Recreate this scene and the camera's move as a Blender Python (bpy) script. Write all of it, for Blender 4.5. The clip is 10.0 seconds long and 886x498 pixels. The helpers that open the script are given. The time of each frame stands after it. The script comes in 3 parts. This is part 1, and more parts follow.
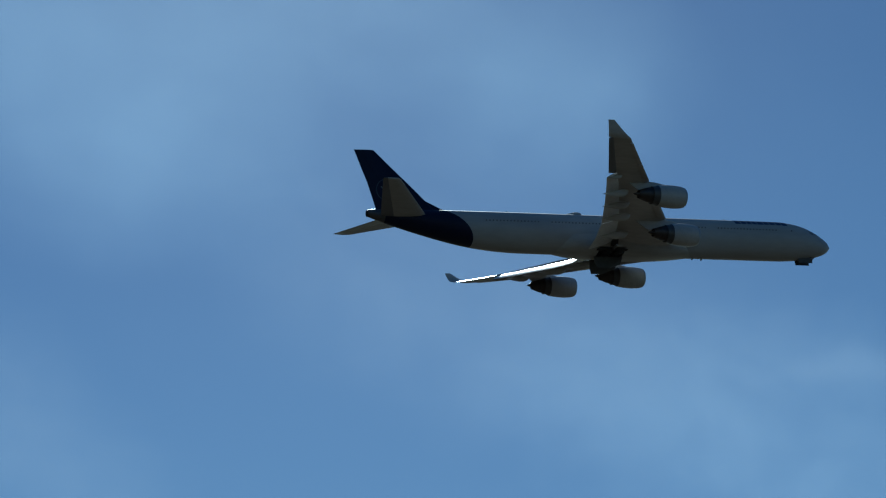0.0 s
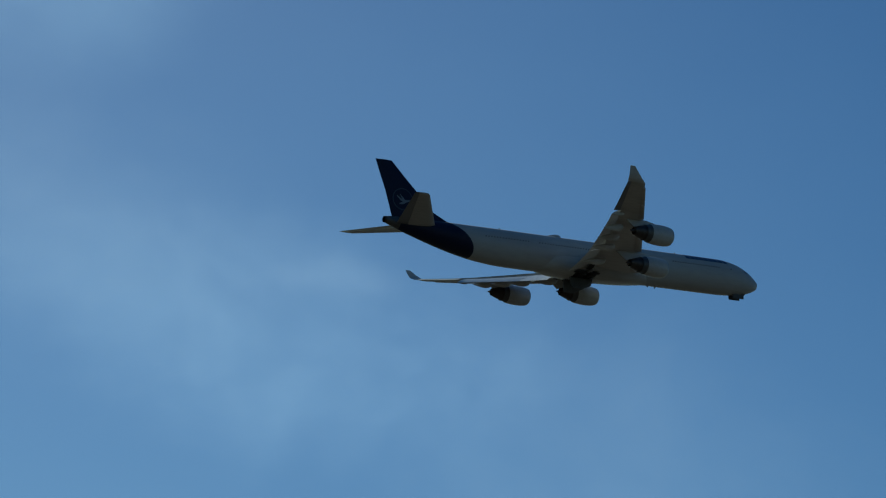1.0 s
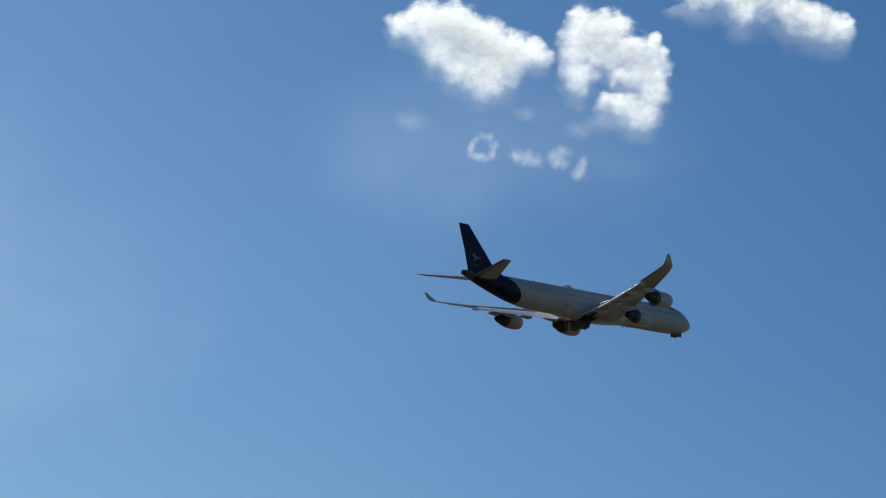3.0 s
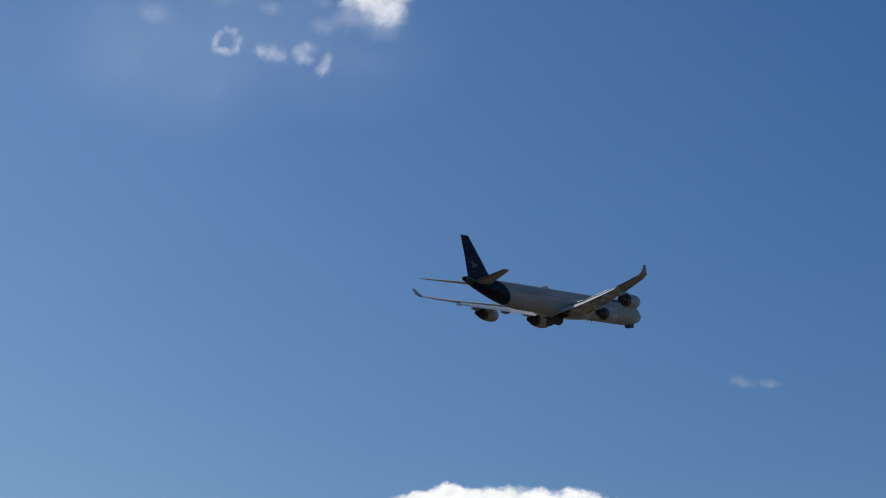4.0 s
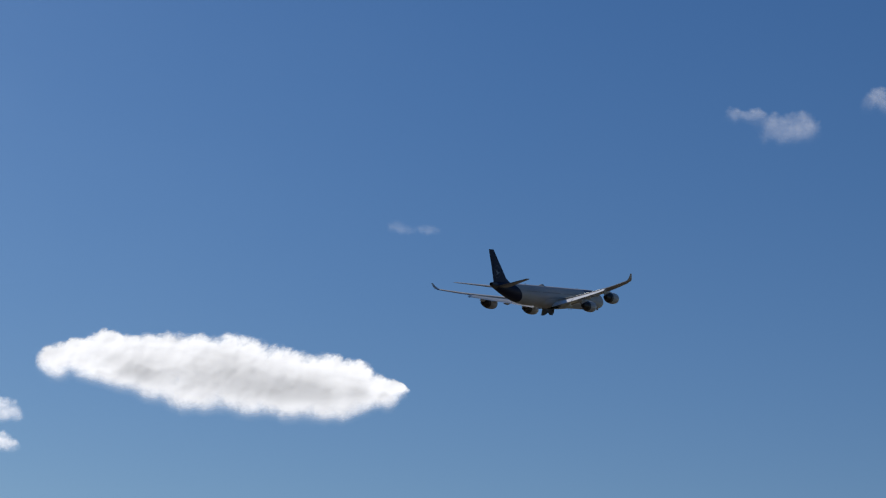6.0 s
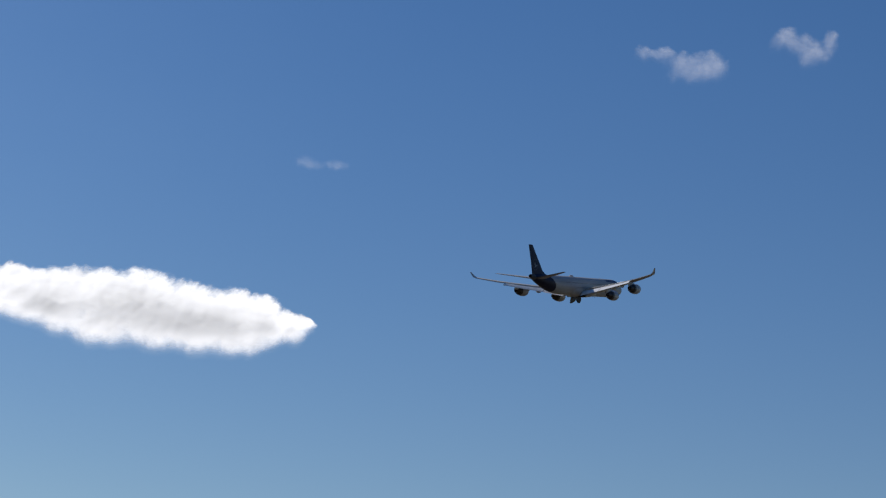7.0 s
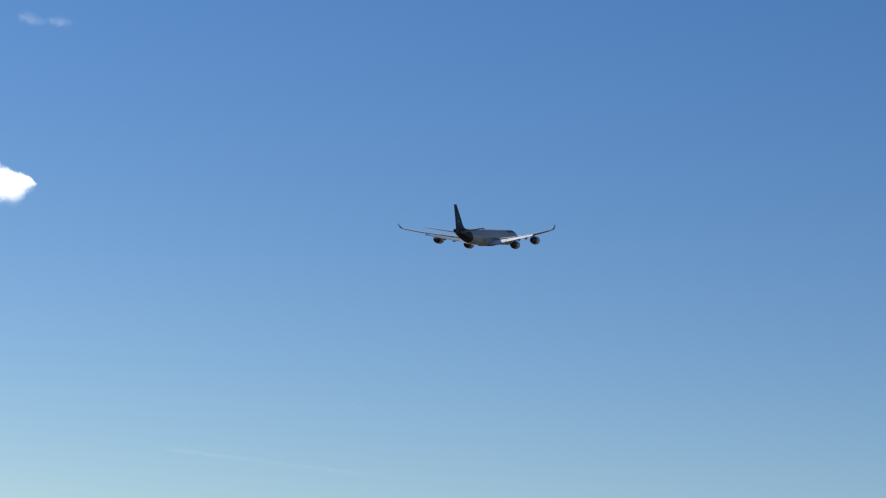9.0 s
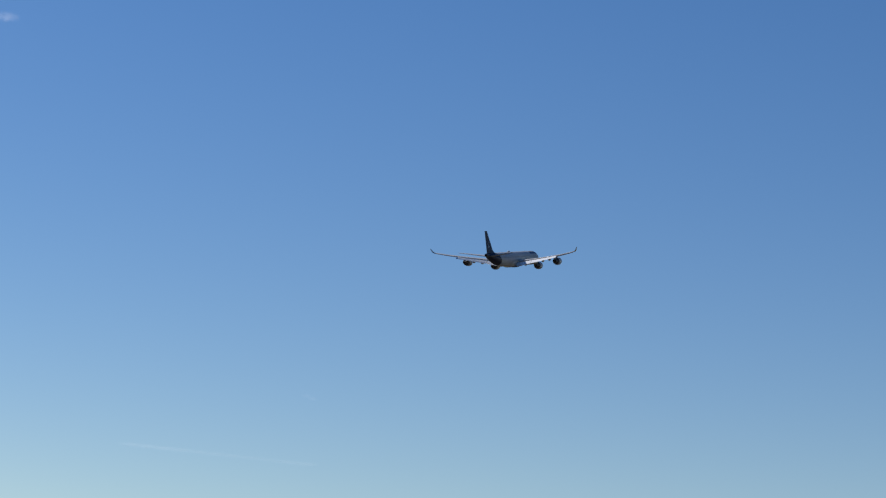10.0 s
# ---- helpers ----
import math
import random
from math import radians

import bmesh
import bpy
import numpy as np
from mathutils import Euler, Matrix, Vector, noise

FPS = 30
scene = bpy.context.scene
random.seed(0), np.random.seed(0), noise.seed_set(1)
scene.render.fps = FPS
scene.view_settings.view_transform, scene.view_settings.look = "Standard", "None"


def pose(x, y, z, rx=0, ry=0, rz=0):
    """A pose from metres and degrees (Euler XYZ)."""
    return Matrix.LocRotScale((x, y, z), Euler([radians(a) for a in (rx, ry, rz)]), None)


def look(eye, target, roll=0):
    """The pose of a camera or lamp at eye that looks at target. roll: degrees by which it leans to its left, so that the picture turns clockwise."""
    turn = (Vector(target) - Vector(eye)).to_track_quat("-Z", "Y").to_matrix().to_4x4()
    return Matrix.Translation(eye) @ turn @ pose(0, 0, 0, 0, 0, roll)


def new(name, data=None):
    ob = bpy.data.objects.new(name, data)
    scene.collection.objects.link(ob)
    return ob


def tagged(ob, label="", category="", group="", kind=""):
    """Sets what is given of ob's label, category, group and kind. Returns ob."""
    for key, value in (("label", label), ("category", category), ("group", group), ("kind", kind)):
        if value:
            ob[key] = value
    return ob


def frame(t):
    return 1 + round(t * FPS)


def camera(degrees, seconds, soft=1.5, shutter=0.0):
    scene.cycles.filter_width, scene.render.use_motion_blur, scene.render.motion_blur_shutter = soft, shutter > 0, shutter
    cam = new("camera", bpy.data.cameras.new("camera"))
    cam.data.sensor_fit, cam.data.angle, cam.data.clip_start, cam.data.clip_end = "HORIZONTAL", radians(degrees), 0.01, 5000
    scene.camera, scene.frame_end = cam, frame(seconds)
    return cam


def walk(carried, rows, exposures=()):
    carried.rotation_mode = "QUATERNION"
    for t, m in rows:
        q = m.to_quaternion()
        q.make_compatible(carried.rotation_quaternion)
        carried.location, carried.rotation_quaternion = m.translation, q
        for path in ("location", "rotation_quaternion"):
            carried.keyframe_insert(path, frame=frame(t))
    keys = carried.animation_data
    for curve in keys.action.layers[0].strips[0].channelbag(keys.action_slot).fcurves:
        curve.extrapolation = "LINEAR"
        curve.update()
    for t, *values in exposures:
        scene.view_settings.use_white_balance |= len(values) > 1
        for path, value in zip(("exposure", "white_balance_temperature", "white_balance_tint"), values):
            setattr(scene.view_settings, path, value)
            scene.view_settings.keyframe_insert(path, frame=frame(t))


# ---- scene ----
HFOV = 20.213
SUN_AZ, SUN_EL = -48.0, 37.0       # degrees, clockwise from +Y, and above the horizon

CAMERA_PATH = [
    (0, 112.940, -7.011, 38.721),
    (0.5, 112.998, -7.059, 30.124),
    (1, 112.296, -8.514, 25.423),
    (1.5, 111.621, -9.806, 20.565),
    (2, 111.623, -8.985, 15.859),
    (2.5, 111.234, -8.113, 11.039),
    (2.7, 110.701, -8.140, 10.080),
    (3.8, 108.413, -6.964, 4.767),
    (4, 108.203, -6.756, 3.112),
    (4.5, 106.582, -6.628, 0.383),
    (5, 105.403, -5.503, -1.513),
    (5.5, 105.406, -4.684, -3.150),
    (5.7, 105.463, -4.610, -3.701),
    (6.8, 104.491, -4.613, -6.207),
    (7, 104.111, -4.556, -6.637),
    (7.5, 103.587, -5.196, -8.347),
    (8, 102.834, -6.196, -10.577),
    (8.5, 101.864, -5.660, -12.168),
    (9, 101.496, -4.404, -13.166),
    (9.5, 101.449, -3.821, -13.656),
    (10, 101.324, -3.379, -14.095),
]
FLIGHT = [
    (0, -202.89, 264.15, 146.73, -0.56, -13.05, 59.20),
    (0.5, -180.84, 299.28, 150.26, -0.77, -12.91, 59.00),
    (1, -158.95, 334.71, 153.66, -0.72, -12.87, 58.71),
    (1.5, -137.01, 370.19, 156.92, -0.58, -12.83, 58.35),
    (2, -114.82, 405.78, 160.10, -0.47, -12.79, 58.09),
    (2.5, -92.19, 441.31, 163.14, -0.40, -12.74, 58.00),
    (2.7, -83.05, 455.53, 164.33, -0.38, -12.73, 57.99),
    (3.8, -32.37, 533.79, 170.04, -0.28, -12.85, 58.03),
    (4, -23.11, 548.11, 171.09, -0.25, -12.87, 58.02),
    (4.5, 0.05, 584.04, 173.65, -0.15, -12.93, 57.96),
    (5, 23.57, 620.20, 176.22, -0.00, -13.00, 57.92),
    (5.5, 47.19, 656.51, 178.81, 0.17, -12.93, 57.92),
    (5.7, 56.57, 671.03, 179.86, 0.24, -12.88, 57.92),
    (6.8, 108.21, 750.83, 185.68, 0.61, -12.46, 57.98),
    (7, 117.70, 765.30, 186.91, 0.62, -12.38, 57.97),
    (7.5, 141.72, 801.44, 190.09, 0.59, -12.19, 57.90),
    (8, 166.19, 837.58, 193.04, 0.49, -12.05, 57.86),
    (8.5, 190.74, 873.91, 195.38, 0.34, -12.04, 57.83),
    (9, 214.83, 910.46, 197.58, 0.13, -12.21, 57.82),
    (9.5, 239.36, 946.89, 200.11, -0.19, -12.43, 57.92),
    (10, 264.52, 983.14, 202.89, -0.48, -12.60, 58.10),
]


cam = camera(HFOV, 10.0, soft=1.2)
EXPOSURES = [(0, -0.15, 5700, -8), (0.5, -0.18, 5800, -8), (1, -0.14, 5900, -9), (1.5, -0.05, 6050, -8), (2, 0.21, 6450, -5), (2.5, 0.52, 6800, -2), (4, 0.25, 6750, 10), (4.5, 0.24, 6700, 11), (5.5, 0.23, 6620, 11), (7, 0.35, 6600, 12), (7.5, 0.38, 6530, 11), (8, 0.62, 6450, 10), (9.5, 0.76, 6400, 11), (10, 0.7, 6420, 12)]
walk(cam, [(t, pose(0, 0, 1.7, rx, ry, rz)) for t, rx, ry, rz in CAMERA_PATH], EXPOSURES)


# ---- light ----
def toward(az, el):
    a, e = radians(az), radians(el)
    return Vector((math.sin(a) * math.cos(e), math.cos(a) * math.cos(e), math.sin(e)))


def daylight():
    world = bpy.data.worlds.new("daylight")
    scene.world = world
    world.use_nodes = True
    nt = world.node_tree
    sky = nt.nodes.new("ShaderNodeTexSky")
    sky.sky_type, sky.sun_disc = "NISHITA", False
    sky.sun_elevation, sky.sun_rotation = radians(SUN_EL), radians(SUN_AZ)
    sky.altitude, sky.air_density, sky.dust_density, sky.ozone_density = 150, 1.0, 0.13, 1.35
    back = nt.nodes["Background"]
    back.inputs["Strength"].default_value = 0.055
    rich = nt.nodes.new("ShaderNodeHueSaturation")
    rich.inputs["Saturation"].default_value = 1.36
    rich.inputs["Hue"].default_value = 0.51
    nt.links.new(sky.outputs["Color"], rich.inputs["Color"])
    nt.links.new(rich.outputs["Color"], back.inputs["Color"])
    lamp = bpy.data.lights.new("sun", "SUN")
    lamp.energy, lamp.angle, lamp.color = 3.2, radians(0.53), (1.0, 0.975, 0.94)
    sun = new("sun", lamp)
    sun.matrix_world = look(toward(SUN_AZ, SUN_EL) * 3000, (0, 0, 0))


daylight()


# ---- materials ----
def material(name, color, rough=0.5, metal=0.0, vary=0.12, grain=2.0, coat=0.0, streak=None, bump=0.0, spec=0.4):
    """Paint or metal with two scales of uneven tone and an uneven gloss."""
    mat = bpy.data.materials.new(name)
    mat.use_nodes = True
    nt = mat.node_tree
    n, l = nt.nodes, nt.links
    b = n["Principled BSDF"]
    co = n.new("ShaderNodeTexCoord")
    mp = n.new("ShaderNodeMapping")
    mp.inputs["Scale"].default_value = streak or (1, 1, 1)
    l.new(co.outputs["Object"], mp.inputs["Vector"])
    big, fine = n.new("ShaderNodeTexNoise"), n.new("ShaderNodeTexNoise")
    big.inputs["Scale"].default_value, fine.inputs["Scale"].default_value = 0.35, grain
    big.inputs["Detail"].default_value, fine.inputs["Detail"].default_value = 3, 6
    for q in (big, fine):
        l.new(mp.outputs["Vector"], q.inputs["Vector"])
    add = n.new("ShaderNodeMath")
    add.operation = "ADD"
    l.new(big.outputs["Fac"], add.inputs[0])
    l.new(fine.outputs["Fac"], add.inputs[1])
    ramp = n.new("ShaderNodeMapRange")
    ramp.inputs["From Min"].default_value, ramp.inputs["From Max"].default_value = 0.7, 1.3
    ramp.inputs["To Min"].default_value, ramp.inputs["To Max"].default_value = 1 - vary, 1 + vary * 0.5
    l.new(add.outputs[0], ramp.inputs["Value"])
    mul = n.new("ShaderNodeVectorMath")
    mul.operation = "SCALE"
    mul.inputs[0].default_value = color
    l.new(ramp.outputs[0], mul.inputs["Scale"])
    l.new(mul.outputs[0], b.inputs["Base Color"])
    rr = n.new("ShaderNodeMapRange")
    rr.inputs["To Min"].default_value, rr.inputs["To Max"].default_value = max(rough - 0.08, 0.03), rough + 0.1
    l.new(fine.outputs["Fac"], rr.inputs["Value"])
    l.new(rr.outputs[0], b.inputs["Roughness"])
    b.inputs["Metallic"].default_value = metal
    b.inputs["Coat Weight"].default_value = coat
    b.inputs["Specular IOR Level"].default_value = spec
    if bump:
        bp = n.new("ShaderNodeBump")
        bp.inputs["Strength"].default_value, bp.inputs["Distance"].default_value = bump, 0.05
        l.new(fine.outputs["Fac"], bp.inputs["Height"])
        l.new(bp.outputs[0], b.inputs["Normal"])
    return mat


def cloud_material(name, most, scale, amp, edge, tone=(0.62, 0.62, 0.63), dense=0.0):
    """A body of droplets: it thins out towards its rim (the mesh carries how deep a place lies in the cloud, how soft
    its rim is and how thick the body is) and is torn by noise. most: the opacity of one wall of it; scale: of the
    noise, per metre;
    amp: how far the noise eats in; edge: softness of the rim; dense: how far the tone is darkened for shade where the
    body is thickest."""
    mat = bpy.data.materials.new(name)
    mat.use_nodes = True
    nt = mat.node_tree
    n, l = nt.nodes, nt.links
    n.remove(n["Principled BSDF"])
    out = n["Material Output"]
    deep, soft, body_depth, cover = [n.new("ShaderNodeAttribute") for _ in range(4)]
    deep.attribute_name, soft.attribute_name, body_depth.attribute_name, cover.attribute_name = "deep", "soft", "body", "cover"
    co = n.new("ShaderNodeTexCoord")
    mp = n.new("ShaderNodeMapping")
    mp.inputs["Scale"].default_value = (1, 0.25, 1.25)
    l.new(co.outputs["Object"], mp.inputs["Vector"])
    total = deep.outputs["Fac"]
    for size, share, detail in ((scale, 1.0, 5), (scale * 3.7, 0.3, 4)):
        nz = n.new("ShaderNodeTexNoise")
        nz.inputs["Scale"].default_value, nz.inputs["Detail"].default_value = size, detail
        nz.inputs["Roughness"].default_value, nz.inputs["Distortion"].default_value = 0.58, 0.9
        l.new(mp.outputs["Vector"], nz.inputs["Vector"])
        off = n.new("ShaderNodeMath")
        off.operation = "MULTIPLY_ADD"
        off.inputs[1].default_value, off.inputs[2].default_value = 2 * amp * share, -amp * share
        l.new(nz.outputs["Fac"], off.inputs[0])
        add = n.new("ShaderNodeMath")
        add.operation = "ADD"
        l.new(total, add.inputs[0])
        l.new(off.outputs[0], add.inputs[1])
        total = add.outputs[0]
    rim = n.new("ShaderNodeMath")
    rim.operation = "MULTIPLY"
    rim.inputs[1].default_value = edge
    l.new(soft.outputs["Fac"], rim.inputs[0])
    mr = n.new("ShaderNodeMapRange")
    mr.interpolation_type = "SMOOTHSTEP"
    mr.inputs["From Min"].default_value = 0.0
    mr.inputs["To Min"].default_value, mr.inputs["To Max"].default_value = 0.0, most
    l.new(rim.outputs[0], mr.inputs["From Max"])
    l.new(total, mr.inputs["Value"])
    # the shade of the thick core is put into the tone
    lit = n.new("ShaderNodeMapRange")
    lit.interpolation_type = "SMOOTHSTEP"
    lit.inputs["From Min"].default_value, lit.inputs["From Max"].default_value = 0.5, 1.1
    lit.inputs["To Min"].default_value, lit.inputs["To Max"].default_value = 1.0, 1.0 - dense
    l.new(body_depth.outputs["Fac"], lit.inputs["Value"])
    shade = n.new("ShaderNodeVectorMath")
    shade.operation = "SCALE"
    shade.inputs[0].default_value = tone
    l.new(lit.outputs[0], shade.inputs["Scale"])
    tr, mix, body = n.new("ShaderNodeBsdfTransparent"), n.new("ShaderNodeMixShader"), n.new("ShaderNodeAddShader")
    for k, (kind, turn) in enumerate((("ShaderNodeBsdfDiffuse", 1), ("ShaderNodeBsdfTranslucent", -1))):
        half = n.new(kind)                  # droplets scatter alike whichever way the wall lies
        l.new(shade.outputs[0], half.inputs["Color"])
        way = n.new("ShaderNodeCombineXYZ")
        for c, v in enumerate((toward(SUN_AZ, SUN_EL) + Vector((0, 0, 0.4))).normalized() * turn):
            way.inputs[c].default_value = v
        l.new(way.outputs[0], half.inputs["Normal"])
        l.new(half.outputs[0], body.inputs[k])
    skin, whole = n.new("ShaderNodeBsdfDiffuse"), n.new("ShaderNodeMixShader")
    skin.inputs["Color"].default_value = (*tone, 1)
    whole.inputs["Fac"].default_value = 0.08  # most of the light scatters deep inside, the rest at the lumps of the surface
    l.new(body.outputs[0], whole.inputs[1])
    l.new(skin.outputs[0], whole.inputs[2])
    veil = n.new("ShaderNodeMath")
    veil.operation = "MULTIPLY"
    last = n.new("ShaderNodeMapRange")      # nothing is left at the very rim of the mesh
    last.interpolation_type = "SMOOTHSTEP"
    last.inputs["From Min"].default_value, last.inputs["From Max"].default_value = -0.78, 0.25
    l.new(deep.outputs["Fac"], last.inputs["Value"])
    thin = n.new("ShaderNodeMath")
    thin.operation = "MULTIPLY"
    l.new(mr.outputs[0], thin.inputs[0])
    l.new(last.outputs[0], thin.inputs[1])
    l.new(thin.outputs[0], veil.inputs[0])
    l.new(cover.outputs["Fac"], veil.inputs[1])
    l.new(veil.outputs[0], mix.inputs["Fac"])
    l.new(tr.outputs[0], mix.inputs[1])
    l.new(whole.outputs[0], mix.inputs[2])
    l.new(mix.outputs[0], out.inputs["Surface"])
    return mat


WHITE = material("white_paint", (0.365, 0.365, 0.36), 0.45, vary=0.12, streak=(0.25, 1, 1))
BELLY = material("belly_paint", (0.40, 0.395, 0.375), 0.42, vary=0.16, streak=(0.3, 1, 1))
NAVY = material("navy_paint", (0.005, 0.009, 0.034), 0.5, vary=0.2, spec=0.2)
WING = material("wing_grey_paint", (0.45, 0.435, 0.41), 0.36, vary=0.16, streak=(0.3, 1, 1))
OUTER = material("outer_wing_paint", (0.46, 0.445, 0.42), 0.6, vary=0.16, streak=(0.3, 1, 1), spec=0.06)
TAILPLANE = material("tailplane_paint", (0.43, 0.425, 0.41), 0.6, vary=0.14, streak=(0.3, 1, 1), spec=0.06)
# darker than the wing, so that the sunlit rear edges look dim from behind
AILERON = material("dimmed_aileron_paint", (0.15, 0.155, 0.165), 0.35, vary=0.14, spec=0.4)
# far paler than the wing: part of the sun's glint is put into the colour
FLAP = material("flap_glint_paint", (0.72, 0.72, 0.71), 0.16, vary=0.12)
COWL = material("nacelle_paint", (0.44, 0.435, 0.415), 0.4, vary=0.14)
LIP = material("brushed_metal", (0.36, 0.36, 0.35), 0.5, metal=0.7, vary=0.1)
NOZZLE = material("burnt_metal", (0.09, 0.08, 0.075), 0.5, metal=0.8, vary=0.4)
SLEEVE = material("sleeve_grey", (0.10, 0.10, 0.10), 0.45, metal=0.3, vary=0.25)
# near black: the shade inside the gear openings is put into the colour
BAY = material("bay_shade", (0.035, 0.035, 0.035), 0.7, vary=0.4)
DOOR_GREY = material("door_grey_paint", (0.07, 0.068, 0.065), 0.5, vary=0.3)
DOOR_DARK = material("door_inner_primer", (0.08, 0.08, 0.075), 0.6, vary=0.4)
RUBBER = material("tyre_rubber", (0.02, 0.02, 0.02), 0.8, vary=0.3)
STEEL = material("gear_steel", (0.5, 0.5, 0.5), 0.35, metal=0.9, vary=0.2)
GLASS = material("dark_window", (0.17, 0.17, 0.175), 0.35, vary=0.2)
EMBLEM = material("emblem_grey", (0.15, 0.165, 0.19), 0.4, vary=0.1)
RING = material("emblem_ring_blue", (0.035, 0.045, 0.07), 0.4, vary=0.1)
TITLE = material("title_blue", (0.008, 0.018, 0.07), 0.35, vary=0.1)
GRASS = material("dry_grass", (0.052, 0.039, 0.025), 0.9, vary=0.35, grain=0.6, bump=0.4)
CUMULUS = cloud_material("cumulus", 0.98, 0.03, 0.34, 0.75, (0.515, 0.53, 0.55), dense=0.36)
TORN = cloud_material("torn_cumulus", 0.98, 0.03, 0.42, 1.3, (0.465, 0.485, 0.52), dense=0.25)
PUFF = cloud_material("puff", 0.9, 0.03, 0.4, 2.0)
SHRED = cloud_material("shred", 0.8, 0.03, 0.6, 3.6)
WISP = cloud_material("wisp", 0.6, 0.06, 0.9, 4.0)
FAINT = cloud_material("faint_wisp", 0.24, 0.06, 0.9, 4.0)
# for the added sheet that brightens the sunward sky, haze and glare together
HAZE = cloud_material("haze", 0.045, 0.0015, 0.15, 1.5, (0.42, 0.58, 0.74))
VEIL = cloud_material("veil", 0.07, 0.0045, 0.8, 2.4, (0.52, 0.60, 0.68))
BRIGHT_VEIL = cloud_material("bright_veil", 0.1, 0.006, 0.9, 2.4, (0.44, 0.58, 0.72))
# stands for the glow and glare of the sky near the sun
GLOW_VEIL = cloud_material("glow_veil", 0.22, 0.003, 0.4, 2.4, (0.42, 0.58, 0.74))
TRAIL = cloud_material("trail", 0.034, 0.012, 1.0, 2.4)


# ---- ground ----
def make_ground():
    bm = bmesh.new()
    bmesh.ops.create_grid(bm, x_segments=60, y_segments=60, size=30000)
    for v in bm.verts:
        if v.co.length > 3000:
            v.co.z = 12 * noise.noise(v.co / 4000) - 8
    me = bpy.data.meshes.new("ground")
    bm.to_mesh(me)
    me.materials.append(GRASS)
    tagged(new("ground", me), "wide dry grass airfield under the flight path", "ground", kind="structure")


make_ground()


# ---- mesh helpers ----
def part(name, bm, mat, parent, label="", smooth=True, origin=None):
    """Links a bmesh as one mesh object under a thing or a part. origin: where the part's own space begins."""
    bmesh.ops.recalc_face_normals(bm, faces=bm.faces)
    if origin is not None:
        bmesh.ops.translate(bm, verts=bm.verts, vec=-Vector(origin))
    me = bpy.data.meshes.new(name)
    bm.to_mesh(me)
    bm.free()
    me.materials.append(mat)
    if smooth:
        me.polygons.foreach_set("use_smooth", [True] * len(me.polygons))
        me.set_sharp_from_angle(angle=radians(38))
    ob = new(name, me)
    ob.parent = parent
    if origin is not None:
        ob.location = origin
    return tagged(ob, label)


def loft(rings, close_ends=True, cyclic=True):
    """A skin over rings of points, all with the same count."""
    bm = bmesh.new()
    rows = [[bm.verts.new(p) for p in ring] for ring in rings]
    n = len(rows[0])
    for a, b in zip(rows, rows[1:]):
        for i in range(n if cyclic else n - 1):
            j = (i + 1) % n
            bm.faces.new((a[i], a[j], b[j], b[i]))
    if close_ends and cyclic:
        bm.faces.new(rows[0])
        bm.faces.new(rows[-1])
    return bm


def curve_through(table, s):
    """Catmull-Rom through rows whose first number is the station."""
    t = np.array(table, float)
    i = int(np.clip(np.searchsorted(t[:, 0], s) - 1, 0, len(t) - 2))
    p0, p1, p2, p3 = t[max(i - 1, 0)], t[i], t[i + 1], t[min(i + 2, len(t) - 1)]
    h = p2[0] - p1[0]
    u = np.clip((s - p1[0]) / h, 0, 1)
    m1 = (p2 - p0) / max(p2[0] - p0[0], 1e-6) * h
    m2 = (p3 - p1) / max(p3[0] - p1[0], 1e-6) * h
    return ((2 * u**3 - 3 * u**2 + 1) * p1 + (u**3 - 2 * u**2 + u) * m1 + (-2 * u**3 + 3 * u**2) * p2 + (u**3 - u**2) * m2)[1:]


# ---- the airliner: x forward, y to its left, z up; stations s are metres behind the nose ----
def at(s, y, z):
    return Vector((36.0 - s, y, z))


# station, height of the axis, half width, half height
HULL = [(0, -0.92, 0.04, 0.04), (0.25, -0.90, 0.50, 0.47), (1, -0.84, 1.05, 1.04), (2, -0.71, 1.55, 1.56), (3, -0.56, 1.93, 1.98),
        (4.5, -0.36, 2.33, 2.44), (6, -0.24, 2.60, 2.73), (8, -0.16, 2.78, 2.93), (10, -0.14, 2.84, 2.97), (20, -0.14, 2.84, 2.97), (35, -0.14, 2.84, 2.97),
        (50, -0.14, 2.84, 2.97), (54, -0.08, 2.78, 2.90), (58, 0.13, 2.60, 2.67), (62, 0.52, 2.26, 2.28), (66, 1.02, 1.78, 1.77), (70, 1.56, 1.18, 1.18),
        (72.4, 1.92, 0.76, 0.76), (73.3, 2.04, 0.55, 0.54)]


def hull_point(s, a):
    """A point of the hull's skin; a runs round from the keel over the left side."""
    zc, ry, rz = curve_through(HULL, s)
    return at(s, ry * math.sin(a), zc - rz * math.cos(a))


def hull_skin(begin, end, rows, n=56):
    """A stretch of hull between two edges, each a function of the angle round the hull."""
    rings = []
    for i in range(rows + 1):
        u = i / rows
        ring = []
        for k in range(n):
            a = 2 * math.pi * k / n
            ring.append(hull_point(begin(a) * (1 - u) + end(a) * u, a))
        rings.append(ring)
    return loft(rings, close_ends=False)


def paint_edge(a):
    """Where the white hull turns navy: far forward at the keel, further aft at the crown, in one bow."""
    h = (1 - math.cos(a)) / 2
    return 58.5 + 4.4 * h ** 1.5 - 0.35 * math.sin(math.pi * h)


